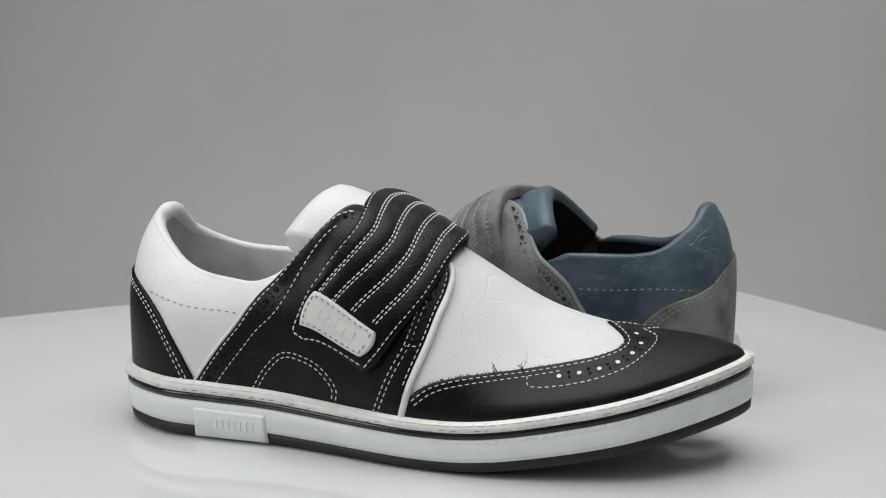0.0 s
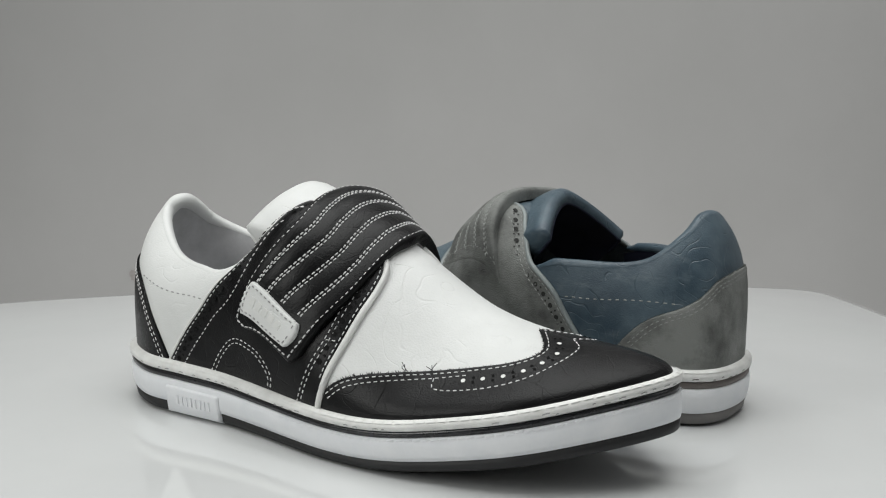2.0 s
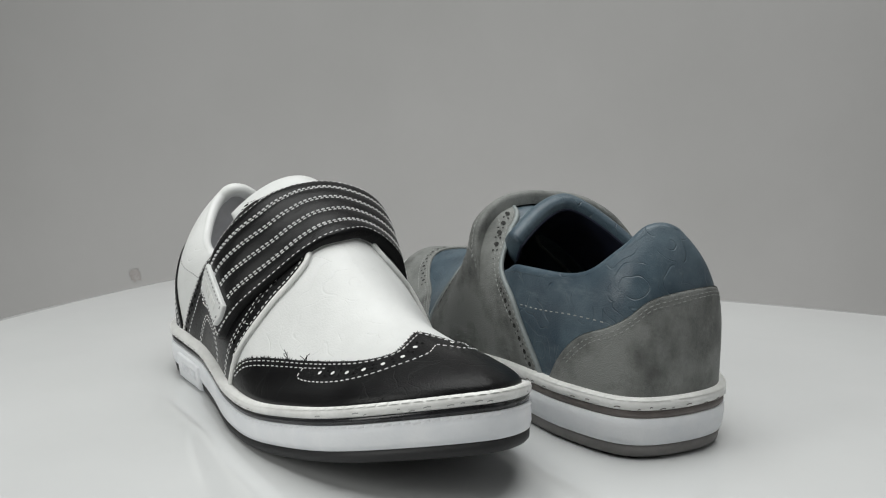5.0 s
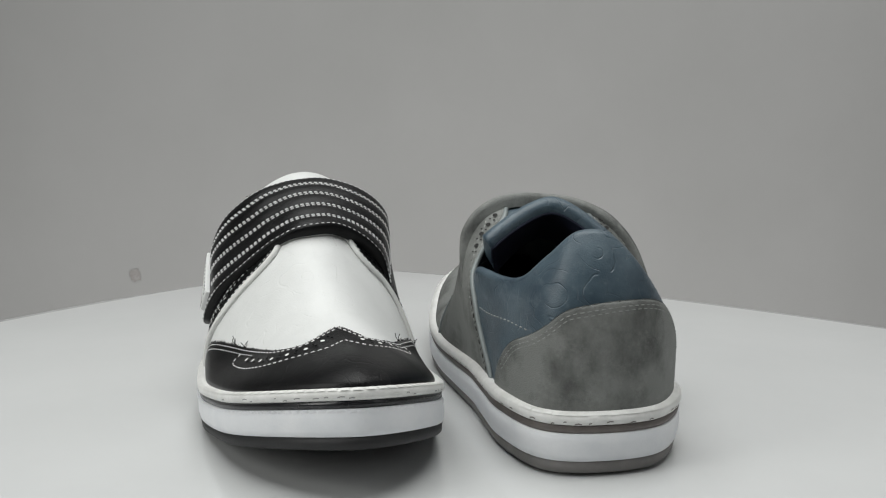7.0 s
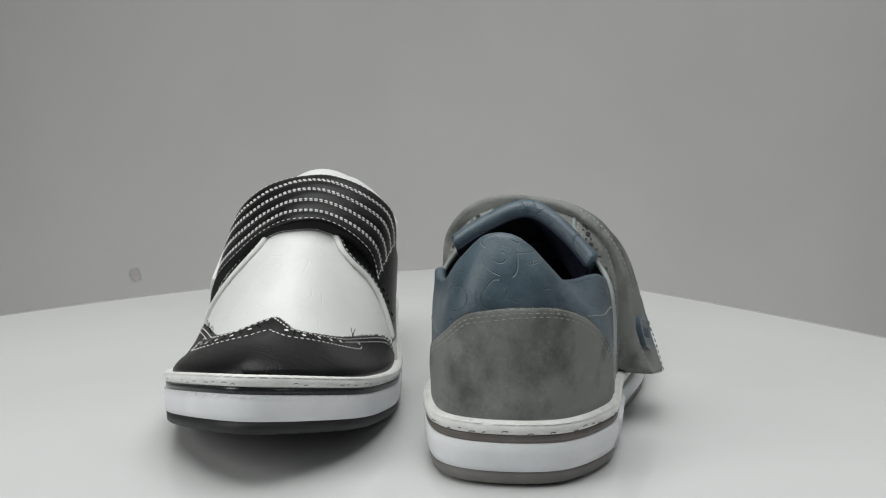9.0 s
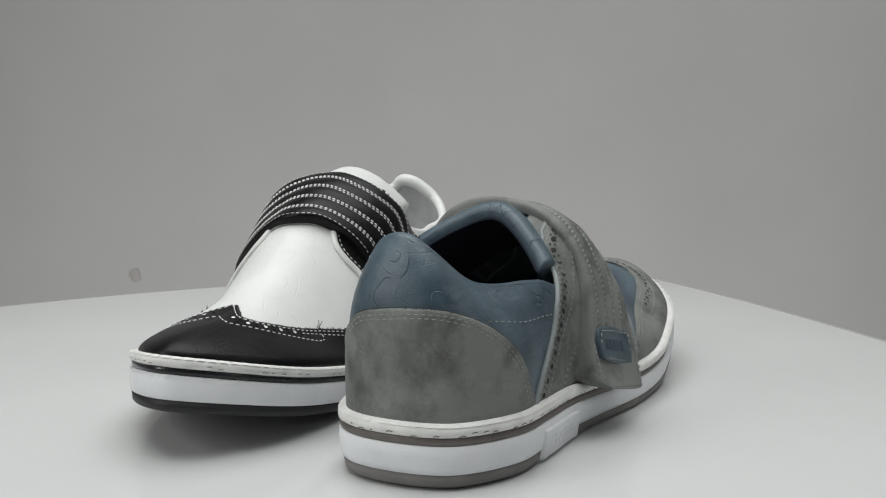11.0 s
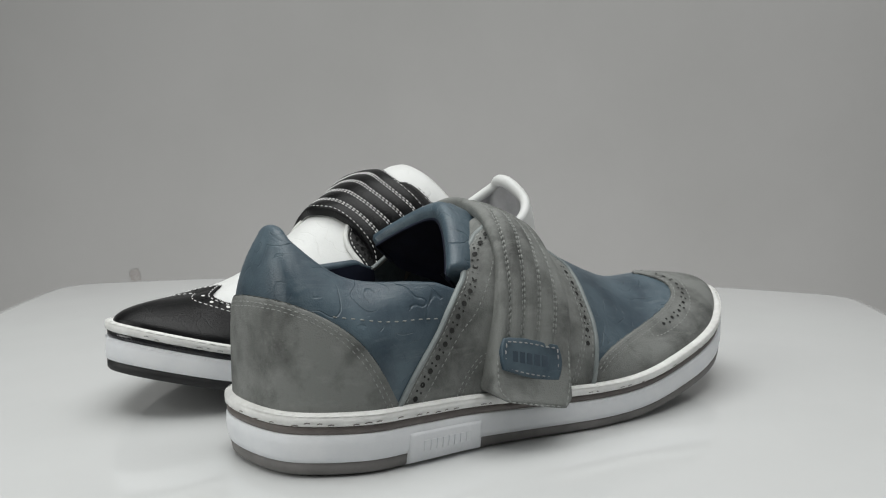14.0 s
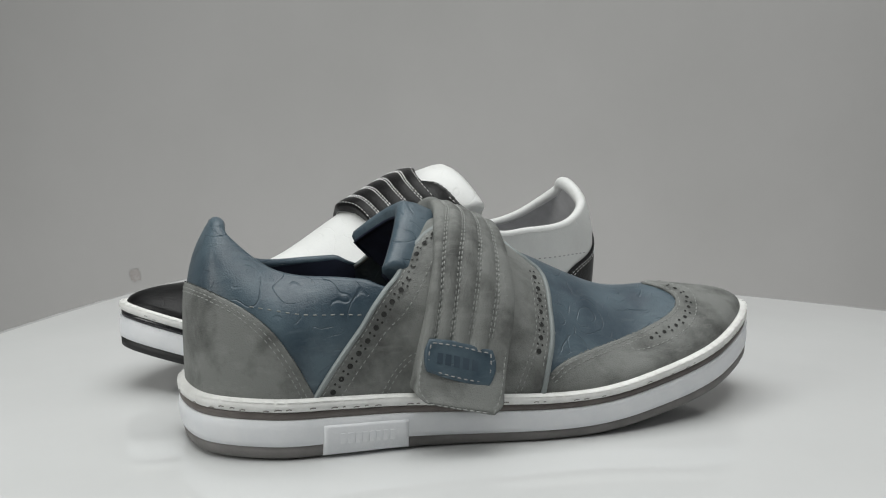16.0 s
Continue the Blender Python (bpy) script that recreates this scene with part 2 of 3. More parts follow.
ROUND = [2, 2, 2, 2.4, 2.9, 3.18, 2.05, 2.05, 1.95, 2.1]
BELL = [0, 0, 0, 0, 0, .0, .28, .62, .34, 0]
LEAN_IN, BULGE = 4.6, .03
FOOT_IN = .0046
SOLE_X = [-.01, .04, .09, .14, .19, .24, .31]
SOLE_Z = [-.0009, -.0013, -.0012, -.0013, -.0005, .0066, .0225]
SOLE_H = [.0294, .0290, .0271, .0243, .0233, .0245, .0269]
TAPER_X, TAPER = [0, .12, .30], [.0019, .0013, -.0010]


def loop(ctrl, s):
    """A closed smooth curve through control points."""
    c = np.asarray(ctrl, float)
    n = len(c)
    s = np.asarray(s, float) % n
    i = np.floor(s).astype(int)
    t = (s - i)[..., None]
    a, b, d, e = c[(i - 1) % n], c[i % n], c[(i + 1) % n], c[(i + 2) % n]
    return .5 * (2 * b + (d - a) * t + (2 * a - 5 * b + 4 * d - e) * t * t + (3 * b - a - 3 * d + e) * t ** 3)


def along(xs, vs, x):
    xs, vs = np.asarray(xs), np.asarray(vs, float)
    x = np.clip(x, xs[0], xs[-1])
    i = np.clip(np.searchsorted(xs, x) - 1, 0, len(xs) - 2)
    h = xs[i + 1] - xs[i]
    t = (x - xs[i]) / h
    m = np.gradient(vs, xs)
    return (2 * t**3 - 3 * t**2 + 1) * vs[i] + (t**3 - 2 * t**2 + t) * h * m[i] + (3 * t**2 - 2 * t**3) * vs[i + 1] + (t**3 - t**2) * h * m[i + 1]


def plan(s, inset=0.0):
    """The sole's outline, s from 0 at the heel over the right side to 9 at the toe and back over the left to 18."""
    s = np.asarray(s, float)
    d = loop(BASE, s + 1e-3) - loop(BASE, s - 1e-3)
    n = np.stack([d[..., 1], -d[..., 0]], -1)
    n /= np.linalg.norm(n, axis=-1, keepdims=True)
    return loop(BASE, s) - n * np.asarray(inset)[..., None] if np.ndim(inset) else loop(BASE, s) - n * inset


def sole_z(x, f):
    return along(SOLE_X, SOLE_Z, x) + f * along(SOLE_X, SOLE_H, x)


def profile_tables(n=97):
    """For each station from heel to toe: how far in and how far up the flank runs, by even steps along its own length."""
    ins, ups = [], []
    th = np.linspace(0, np.pi / 2, 600)
    for s in range(10):
        foot, top = plan(float(s), FOOT_IN), loop(TOP, float(s))
        w, e, m = FRONT[s], ROUND[s], BELL[s]
        y = np.cos(th) ** (2 / e)
        crest = (1 - m) * np.sin(th) ** (2 / e) + m * (1 + np.cos(np.pi * y)) / 2
        h = np.linspace(0, 1, 600)
        a = (h ** LEAN_IN - BULGE * np.sin(np.pi * h)) * (1 - w) + (1 - y) * w
        b = h * (1 - w) + crest * w
        wide, high = np.hypot(*(top[:2] - foot)), top[2] - sole_z(foot[0], 1.0)
        d = np.r_[0, np.cumsum(np.hypot(np.diff(a) * wide, np.diff(b) * high))]
        u = np.linspace(0, d[-1], n)
        ins.append(np.interp(u, d, a))
        ups.append(np.interp(u, d, b))
    return np.array(ins), np.array(ups)


INWARD, UPWARD = profile_tables()
PLAIN_TOP = list(TOP)
SWELL = [0] * 10


def reshape(changes, swell):
    """Worn leather sits a little differently on each shoe: other heights for some stations of the top line."""
    global TOP, INWARD, UPWARD, SWELL
    SWELL = swell
    TOP = [changes.get(i, p) for i, p in enumerate(PLAIN_TOP)]
    INWARD, UPWARD = profile_tables()


def station(table, k, h):
    """Smooth look-up between the stations."""
    i = np.clip(np.floor(k).astype(int), 0, 8)
    t = k - i
    f = h * (table.shape[1] - 1)
    j = np.clip(np.floor(f).astype(int), 0, table.shape[1] - 2)
    r = f - j

    def row(m):
        m = 9 - np.abs(9 - np.abs(m))
        return table[m, j] * (1 - r) + table[m, j + 1] * r

    p0, p1, p2, p3 = row(i - 1), row(i), row(i + 1), row(i + 2)
    return .5 * (2 * p1 + (p2 - p0) * t + (2 * p0 - 5 * p1 + 4 * p2 - p3) * t * t + (3 * p1 - p0 - 3 * p2 + p3) * t**3)


def raw(k, g):
    """The upper: k from heel (0) to toe (9), g across from the right welt (-1) over the top (0) to the left welt (1)."""
    k, g = np.broadcast_arrays(np.asarray(k, float), np.asarray(g, float))
    s = np.where(g <= 0, k, 18 - k)
    h = np.clip(1 - np.abs(g), 0, 1)
    foot = plan(s, FOOT_IN)
    zb = sole_z(foot[..., 0], 1.0) - .0015
    meet = (.5 * np.clip((k - 4.6) / .4, 0, 1))[..., None]
    top = loop(TOP, s) * (1 - meet) + loop(TOP, 18 - s) * meet
    xy = foot + (top[..., :2] - foot) * station(INWARD, k, h)[..., None]
    xy[..., 1] += np.where(g > 0, np.interp(k, range(10), SWELL), 0) * np.sin(np.pi * h ** 1.3)
    hang = np.maximum(np.abs(g) - 1, 0) * .09
    return np.concatenate([xy, (zb + (top[..., 2] - zb) * station(UPWARD, k, h) - hang)[..., None]], -1)


def outward(k, sg, ga):
    e = 4e-3
    du = raw(np.minimum(k + e, 9), sg * ga) - raw(np.maximum(k - e, 0), sg * ga)
    dv = raw(k, sg * (ga - e)) - raw(k, sg * (ga + e))
    n = -np.cross(du, dv) * sg
    return n / (np.linalg.norm(n, axis=-1, keepdims=True) + 1e-12)


def surf(k, g, off=0.0):
    """A point at some height over the upper; the two flanks' directions blend along the ridge."""
    k, g, off = np.broadcast_arrays(np.asarray(k, float), np.asarray(g, float), np.asarray(off, float))
    w = np.where(k > 4.4, np.clip(.5 - g / .06, 0, 1), np.where(g <= 0, 1.0, 0.0))[..., None]
    n = outward(k, -1.0, np.clip(-g, .012, .985)) * w + outward(k, 1.0, np.clip(g, .012, .985)) * (1 - w)
    n = n / (np.linalg.norm(n, axis=-1, keepdims=True) + 1e-12)
    return raw(k, g) + n * off[..., None]


def smooth_line(ctrl, a):
    """A smooth open curve through control points, a from 0 to 1, evenly spaced by control length."""
    c = np.asarray(ctrl, float)
    d = np.r_[0, np.cumsum(np.linalg.norm(np.diff(c * [1, 2.2], axis=0), axis=1))]
    u = np.interp(np.asarray(a) * d[-1], d, np.arange(len(c)))
    i = np.clip(np.floor(u).astype(int), 0, len(c) - 2)
    t = (u - i)[..., None]
    p = np.vstack([2 * c[0] - c[1], c, 2 * c[-1] - c[-2]])
    q0, q1, q2, q3 = p[i], p[i + 1], p[i + 2], p[i + 3]
    return .5 * (2 * q1 + (q2 - q0) * t + (2 * q0 - 5 * q1 + 4 * q2 - q3) * t * t + (3 * q1 - q0 - 3 * q2 + q3) * t**3)


def signed(q):
    """Control points with k < 0 lie on the left side."""
    q = np.asarray(q, float)
    return np.abs(q[..., 0]), np.where(q[..., 0] >= 0, q[..., 1], -q[..., 1])


EDGE = np.r_[0, .006, .016]


def spread_steps(n):
    return np.r_[EDGE, np.linspace(.035, .965, n), 1 - EDGE[::-1]]


def edge_profile(n, e0=True, e1=True):
    f = np.ones(n + 6)
    if e0:
        f[:3] = 0, .75, .95
    if e1:
        f[-3:] = .95, .75, 0
    return f


def panel(name, line_a, line_b, na, nb, off, material, parent, label="", base=-.0004, edges=(True, True, True, True), wrap=False, relief=None):
    """A leather panel between two edge lines on the upper, with a real rounded cut edge. wrap: the control points are signed."""
    a, b = spread_steps(na), spread_steps(nb)
    fa, fb = edge_profile(na, *edges[:2]), edge_profile(nb, *edges[2:])
    la, lb = smooth_line(line_a, a), smooth_line(line_b, a)
    q = la[:, None] * (1 - b)[None, :, None] + lb[:, None] * b[None, :, None]
    k, g = signed(q) if wrap else (q[..., 0], q[..., 1])
    height = off(a[:, None], b[None]) if callable(off) else np.full((len(a), len(b)), off)
    if relief is not None:
        height = height + relief(a[:, None], b[None])
    o = base + (height - base) * np.minimum(fa[:, None], fb[None])
    return part(name, surf(k, g, o).reshape(-1, 3), grid_faces(len(a), len(b)), material, parent, label)


def tube(name, pts, radius, material, parent, label="", sides=8):
    pts = np.asarray(pts)
    t = np.gradient(pts, axis=0)
    t /= np.linalg.norm(t, axis=1, keepdims=True) + 1e-12
    up = np.array([0.13, 0.2, 0.97])
    u = np.cross(t, up)
    u /= np.linalg.norm(u, axis=1, keepdims=True) + 1e-12
    v = np.cross(t, u)
    r = np.broadcast_to(np.asarray(radius, float), (len(pts),))
    an = np.linspace(0, 2 * np.pi, sides + 1)
    ring = pts[:, None] + (u[:, None] * np.cos(an)[None, :, None] + v[:, None] * np.sin(an)[None, :, None]) * r[:, None, None]
    return part(name, ring.reshape(-1, 3), grid_faces(len(pts), sides + 1), material, parent, label)


def dense(line, n=400, wrap=False):
    q = smooth_line(line, np.linspace(0, 1, n))
    return signed(q) if wrap else (q[:, 0], q[:, 1])


def stitches(line, off, material, parent, gap=.0032, length=.0023, width=.00029, wrap=False, shift=0.0, name="stitching"):
    """One seam: a row of single thread stitches that dip into the leather at both ends."""
    k, g = dense(line, 500, wrap)
    o = off if np.ndim(off) else np.full(len(k), off)
    p, n = surf(k, g, o), surf(k, g, o + .001) - surf(k, g, o)
    n /= np.linalg.norm(n, axis=1, keepdims=True) + 1e-12
    t = np.gradient(p, axis=0)
    t /= np.linalg.norm(t, axis=1, keepdims=True) + 1e-12
    side = np.cross(n, t)
    p = p + side * shift
    d = np.r_[0, np.cumsum(np.linalg.norm(np.diff(p, axis=0), axis=1))]
    verts, faces = [], []
    for c in np.arange(gap * .5, d[-1] - gap * .4, gap):
        def at(arr, x):
            return np.array([np.interp(x, d, arr[:, i]) for i in range(3)])
        base = len(verts)
        for f, hgt, wid in ((-.5, -.0002, .35), (-.3, .00026, 1), (.3, .00026, 1), (.5, -.0002, .35)):
            x = c + f * length
            q, nn, ss = at(p, x), at(n, x), at(side, x)
            verts += [q - ss * width * wid - nn * .0003, q - ss * width * wid * .6 + nn * hgt, q + ss * width * wid * .6 + nn * hgt, q + ss * width * wid - nn * .0003]
        faces += [(base + 4 * i + j, base + 4 * i + j + 1, base + 4 * i + j + 5, base + 4 * i + j + 4) for i in range(3) for j in range(3)]
    if verts:
        return part(name, verts, faces, material, parent)


def perforations(line, off, material, parent, gap, radii, shift=0.0, wrap=False, jitter=0.0, name="perforated_trim", small=0.0):
    """A row of punched brogue holes: dark dished discs with a thin rim."""
    k, g = dense(line, 500, wrap)
    p, n = surf(k, g, off), surf(k, g, off + .001) - surf(k, g, off)
    n /= np.linalg.norm(n, axis=1, keepdims=True) + 1e-12
    t = np.gradient(p, axis=0)
    t /= np.linalg.norm(t, axis=1, keepdims=True) + 1e-12
    side = np.cross(n, t)
    p = p + side * shift
    d = np.r_[0, np.cumsum(np.maximum(np.einsum("ij,ij->i", np.diff(p, axis=0), t[:-1]), 1e-7))]
    verts, faces = [], []
    holes = []
    for c in np.arange(gap, d[-1] - gap * .6, gap):
        if radii[0]:
            holes.append((c, 0.0, radii[0]))
        if small:
            holes += [(c + gap * .5, jitter, small), (c + gap * .5, -jitter, small)]
    for c, sh, r in holes:
        j = min(int(np.searchsorted(d, c)), len(d) - 1)
        o, u, v, nn = p[j] + side[j] * sh, t[j], side[j], n[j]
        b = len(verts)
        for m in range(9):
            an = 2 * np.pi * m / 9
            verts.append(o + (u * np.cos(an) + v * np.sin(an)) * r + nn * .00028)
        verts.append(o + nn * .00006)
        faces += [(b + m, b + (m + 1) % 9, b + 9) for m in range(9)]
    return tagged(part(name, verts, faces, material, parent), kind="stuff")


def frayed(line, off, material, parent, count, rng, wrap=False, reach=.0011):
    """Short loose fibres along a raw cut edge of leather."""
    k, g = dense(line, 500, wrap)
    p, n = surf(k, g, off), surf(k, g, off + .001) - surf(k, g, off)
    n /= np.linalg.norm(n, axis=1, keepdims=True) + 1e-12
    t = np.gradient(p, axis=0)
    t /= np.linalg.norm(t, axis=1, keepdims=True) + 1e-12
    side = np.cross(n, t)
    verts, faces = [], []
    for _ in range(count):
        j = rng.randrange(4, 496)
        long, lean = reach * rng.uniform(.4, 1.0) ** 1.5, rng.uniform(-.7, .7)
        root = p[j] - side[j] * .0002 - n[j] * .0005
        tip = p[j] + (side[j] + t[j] * lean) * long + n[j] * rng.uniform(-.0004, .0003)
        b = len(verts)
        verts += [root - t[j] * .00028, root + t[j] * .00028, root + n[j] * .00045, tip]
        faces += [(b, b + 1, b + 3), (b + 1, b + 2, b + 3), (b + 2, b, b + 3)]
    return tagged(part("frayed_edge", verts, faces, material, parent), kind="stuff")


# ---- the shoe ----
COUNTER_EDGE = [(2.65, -1.0), (2.35, -.73), (2.02, -.54), (1.62, -.43), (1.1, -.39), (.5, -.39), (0.0, -.40), (-.49, -.41), (-.91, -.47), (-1.30, -.53), (-1.78, -.61), (-2.2, -.79), (-2.5, -1.0)]
SADDLE_BACK = [(2.62, -1.0), (3.0, -.69), (3.39, -.42), (3.66, -.22), (3.94, -.09), (4.34, -.05), (4.62, -.13), (4.86, -.20), (5.14, -.19), (5.32, -.10), (5.36, 0), (5.30, .10), (5.04, .185),
               (4.72, .165), (4.36, .135), (4.05, .14), (3.76, .20), (3.50, .33), (3.28, .53), (3.08, .71), (2.92, .85), (2.75, 1.0)]
SADDLE_FRONT = [(5.88, -1.0), (5.95, -.86), (6.06, -.67), (6.12, -.48), (6.16, -.34), (6.14, -.22), (6.0, -.15), (5.86, -.08), (5.84, .06), (5.90, .19), (6.05, .28), (6.07, .38), (6.02, .50), (6.02, .62), (6.10, .80), (6.2, 1.0)]
CAP_EDGE = [(5.90, -1.0), (5.95, -.90), (6.21, -.80), (6.76, -.675), (7.30, -.595), (7.60, -.545), (7.81, -.47), (7.93, -.36), (7.92, -.22), (7.84, -.04),
            (7.85, .03), (7.95, .15), (7.97, .27), (7.77, .42), (7.3, .58), (6.86, .67), (6.42, .79), (6.22, .90), (6.16, 1.0)]
CAP_INNER = [(7.01, -.69), (7.08, -.785), (7.49, -.785), (7.85, -.70), (8.15, -.51), (8.33, -.28), (8.33, -.06), (8.35, .08), (8.22, .33), (7.8, .55), (7.3, .72), (7.08, .75), (7.03, .66)]
SADDLE_SEAM = [(3.0, -1.0), (3.5, -.65), (3.93, -.41), (4.6, -.34), (5.03, -.29)]
SADDLE_SEAM_LEFT = [(3.1, 1.0), (3.32, .75), (3.62, .50), (4.0, .31), (4.5, .28), (4.95, .29)]
FRONT_SEAM = [(5.57, -1.0), (5.71, -.84), (5.85, -.68), (5.91, -.52), (5.98, -.30)]
D_SEAM = [(3.74, -1.0), (3.77, -.95), (3.98, -.78), (4.24, -.71), (4.67, -.80), (4.94, -.86), (5.13, -.93), (5.11, -1.0)]


def foot_taper(s, f):
    """The sole's wall draws in towards the ground, most at the heel."""
    return np.interp(plan(s)[..., 0], TAPER_X, TAPER) * np.clip(1 - f / .6, 0, 1)


def sole_ring(name, levels, s_range, material, parent, label="", cap=True, n=260, wave=0.0):
    """A band of the sole: levels are (height fraction, inset) pairs from bottom to top."""
    s = np.linspace(0, 18, n, endpoint=False)
    rows = []
    for f, inset in levels:
        ins = inset + (wave * np.sin(s * 40) if wave else 0.0) + foot_taper(s, f)
        p = plan(s, ins)
        rows.append(np.c_[p, sole_z(p[:, 0], f)])
    verts = np.stack(rows, 1).reshape(-1, 3)
    nb = len(levels)
    faces = grid_faces(n, nb, True)
    if cap:
        faces += [tuple(i * nb for i in range(n))[::-1], tuple(i * nb + nb - 1 for i in range(n))]
    return part(name, verts, faces, material, parent, label)


def build_shoe(name, c):
    reshape(c["fit"], c["swell"])
    shoe = tagged(new(name), c["label"], "shoe", "pair of strap shoes")
    # sole, from the ground up
    sole_ring("outsole", [(0.0, .0032), (.012, .0018), (.04, .0010), (.215, .0006), (.22, .004)], None, c["outsole"], shoe, c["outsole_label"])
    sole_ring("midsole", [(.215, .003), (.22, .0004), (.32, -.0002), (.50, -.0002), (.64, .0003), (.665, .0010), (.67, .004)], None, c["midsole"], shoe, "white rubber midsole")
    sole_ring("foxing_stripe", [(.66, .004), (.665, .0012), (.69, .0006), (.77, .0006), (.79, .0013), (.80, .004)], None, c["stripe"], shoe, c["stripe_label"])
    welt = sole_ring("welt", [(.785, .004), (.79, .0012), (.82, -.0002), (.92, -.0004), (.965, .0006), (.995, .0022), (.985, .0054)], None, OFF_WHITE_WELT, shoe, "ivory stitched welt", wave=.00008)
    # coarse welt stitches, each a raised slanted loop
    s = np.linspace(0, 18, 2400)
    p = plan(s, .0012)
    d = np.r_[0, np.cumsum(np.linalg.norm(np.diff(p, axis=0), axis=1))]
    verts, faces = [], []
    for x in np.arange(.003, d[-1] - .004, .0052):
        b = len(verts)
        for f, up in ((0, 0), (.35, .0001), (.7, .0001), (1, 0)):
            sv = np.interp(x + .0040 * f, d, s)
            for ins, fr in ((-.0002, .962), (.0006, .985), (.0020, 1.001)):
                q = plan(sv, ins - up * .15)
                verts.append((q[0], q[1], sole_z(q[0], fr - .004) + up * .25))
        faces += [(b + 3 * i + j, b + 3 * i + j + 1, b + 3 * i + j + 4, b + 3 * i + j + 3) for i in range(3) for j in range(2)]
    part("welt_stitching", verts, faces, OFF_WHITE_WELT, welt)
    verts, faces = [], []
    for x in np.arange(.003, d[-1] - .004, .0052):
        if rng_thread.random() < .35:
            continue
        b = len(verts)
        x, long = x + rng_thread.uniform(.0036, .0046), rng_thread.uniform(.0012, .0034)
        low = rng_thread.uniform(.805, .85)
        for f, fr in ((0, low), (.5, low + .012), (1, low + .006)):
            q = plan(np.interp(x + long * f, d, s), -.00055)
            verts += [(q[0], q[1], sole_z(q[0], fr)), (q[0], q[1], sole_z(q[0], fr + .016))]
        faces += [(b, b + 1, b + 3, b + 2), (b + 2, b + 3, b + 5, b + 4)]
    tagged(part("stitch_holes", verts, faces, c["welt_hole"], welt), kind="stuff")
    # row of tick marks round the toe of the midsole
    verts, faces = [], []
    for x in np.arange(d[-1] * .24, d[-1] * .62, .0042):
        b = len(verts)
        for f, fr, up in ((0, .60, 0), (.5, .612, .0003), (1, .625, .0003), (1.3, .61, 0)):
            sv = np.interp(x + .0026 * f, d, s)
            q = plan(sv, -.0002 - up)
            verts += [(q[0], q[1], sole_z(q[0], fr)), (q[0], q[1], sole_z(q[0], fr + .035))]
        faces += [(b + 2 * i, b + 2 * i + 1, b + 2 * i + 3, b + 2 * i + 2) for i in range(3)]
    tagged(part("tick_texture", verts, faces, c["midsole"], shoe), kind="stuff")
    # moulded block let into the outsole, with raised bars in place of its mark
    s0, s1 = c["block"]
    su = np.r_[s0, s0 + .01, np.linspace(s0 + .03, s1 - .03, 26), s1 - .01, s1]
    prof = [(.0, .0032), (.015, .0012), (.05, -.0010), (.30, -.0013), (.50, -.0013), (.535, -.0010), (.55, .0004)]
    verts = []
    for i, sv in enumerate(su):
        e = 1.0 if 1 < i < len(su) - 2 else (.6 if i in (1, len(su) - 2) else 0.0)
        for f, ins in prof:
            q = plan(sv, .0015 * (1 - e) + ins * e + float(foot_taper(sv, f)))
            verts.append((q[0], q[1], sole_z(q[0], f)))
    block = part("sole_block", verts, grid_faces(len(su), len(prof)), c["midsole"], shoe, "moulded white rubber block with worn raised marks")
    for i in range(8):
        m0 = s0 + (s1 - s0) * (.18 + .085 * i)
        m1 = m0 + (s1 - s0) * .055
        verts = []
        for sv in (m0, m1):
            for f in (.22, .40):
                q0, q1 = plan(sv, -.0012 + float(foot_taper(sv, f))), plan(sv, -.0017 + float(foot_taper(sv, f)))
                verts += [(q0[0], q0[1], sole_z(q0[0], f)), (q1[0], q1[1], sole_z(q1[0], f))]
        part("raised_bar", verts, [(1, 3, 7, 5), (0, 1, 5, 4), (2, 6, 7, 3), (0, 2, 3, 1), (4, 5, 7, 6)], c["midsole"], block, smooth=False)

    # upper: both flanks in one skin
    k = np.linspace(0, 9, 150)
    h = np.r_[0, .02, .05, np.linspace(.1, 1, 34)]
    cut = 1 - c["cut"] * np.clip((k - 3.5) / .5, 0, 1) * np.clip((4.7 - k) / .35, 0, 1)
    vr = surf(k[:, None], -(1 - h[None] * cut[:, None]), 0.0)
    vl = surf(k[:, None], np.maximum(1 - h[None] * cut[:, None], 1e-4), 0.0)
    n = vr.shape[0] * vr.shape[1]
    faces = grid_faces(*vr.shape[:2]) + [tuple(n + i for i in f)[::-1] for f in grid_faces(*vl.shape[:2])]
    part("upper", np.r_[vr.reshape(-1, 3), vl.reshape(-1, 3)], faces, c["upper"], shoe, c["upper_label"])
    # inner lining and the padded rim
    q = np.linspace(-c["rim_end"], c["rim_end"], 110)
    hh = np.linspace(.06, .995, 26)
    dip = 1 - c["cut"] * np.clip((np.abs(q) - 3.5) / .5, 0, 1) * np.clip((4.7 - np.abs(q)) / .35, 0, 1)
    kk, gg = np.abs(q)[:, None], np.where(q >= 0, -1., 1.)[:, None] * (1 - hh[None] * dip[:, None])
    pad = -.0060 - .0012 * np.sin(np.clip((hh - .5) * 2, 0, 1) * np.pi)[None]
    part("lining", surf(kk, gg, pad).reshape(-1, 3), grid_faces(len(q), len(hh)), c["lining"], shoe, c["lining_label"])
    rim_r = (.0028 + .0016 * np.exp(-(q / 1.3) ** 2)) * np.clip((c["rim_end"] - np.abs(q)) / .5 + .35, .35, 1)
    rim = surf(np.abs(q), np.where(q >= 0, -1., 1.) * (1 - .988 * dip), -rim_r + .0002)
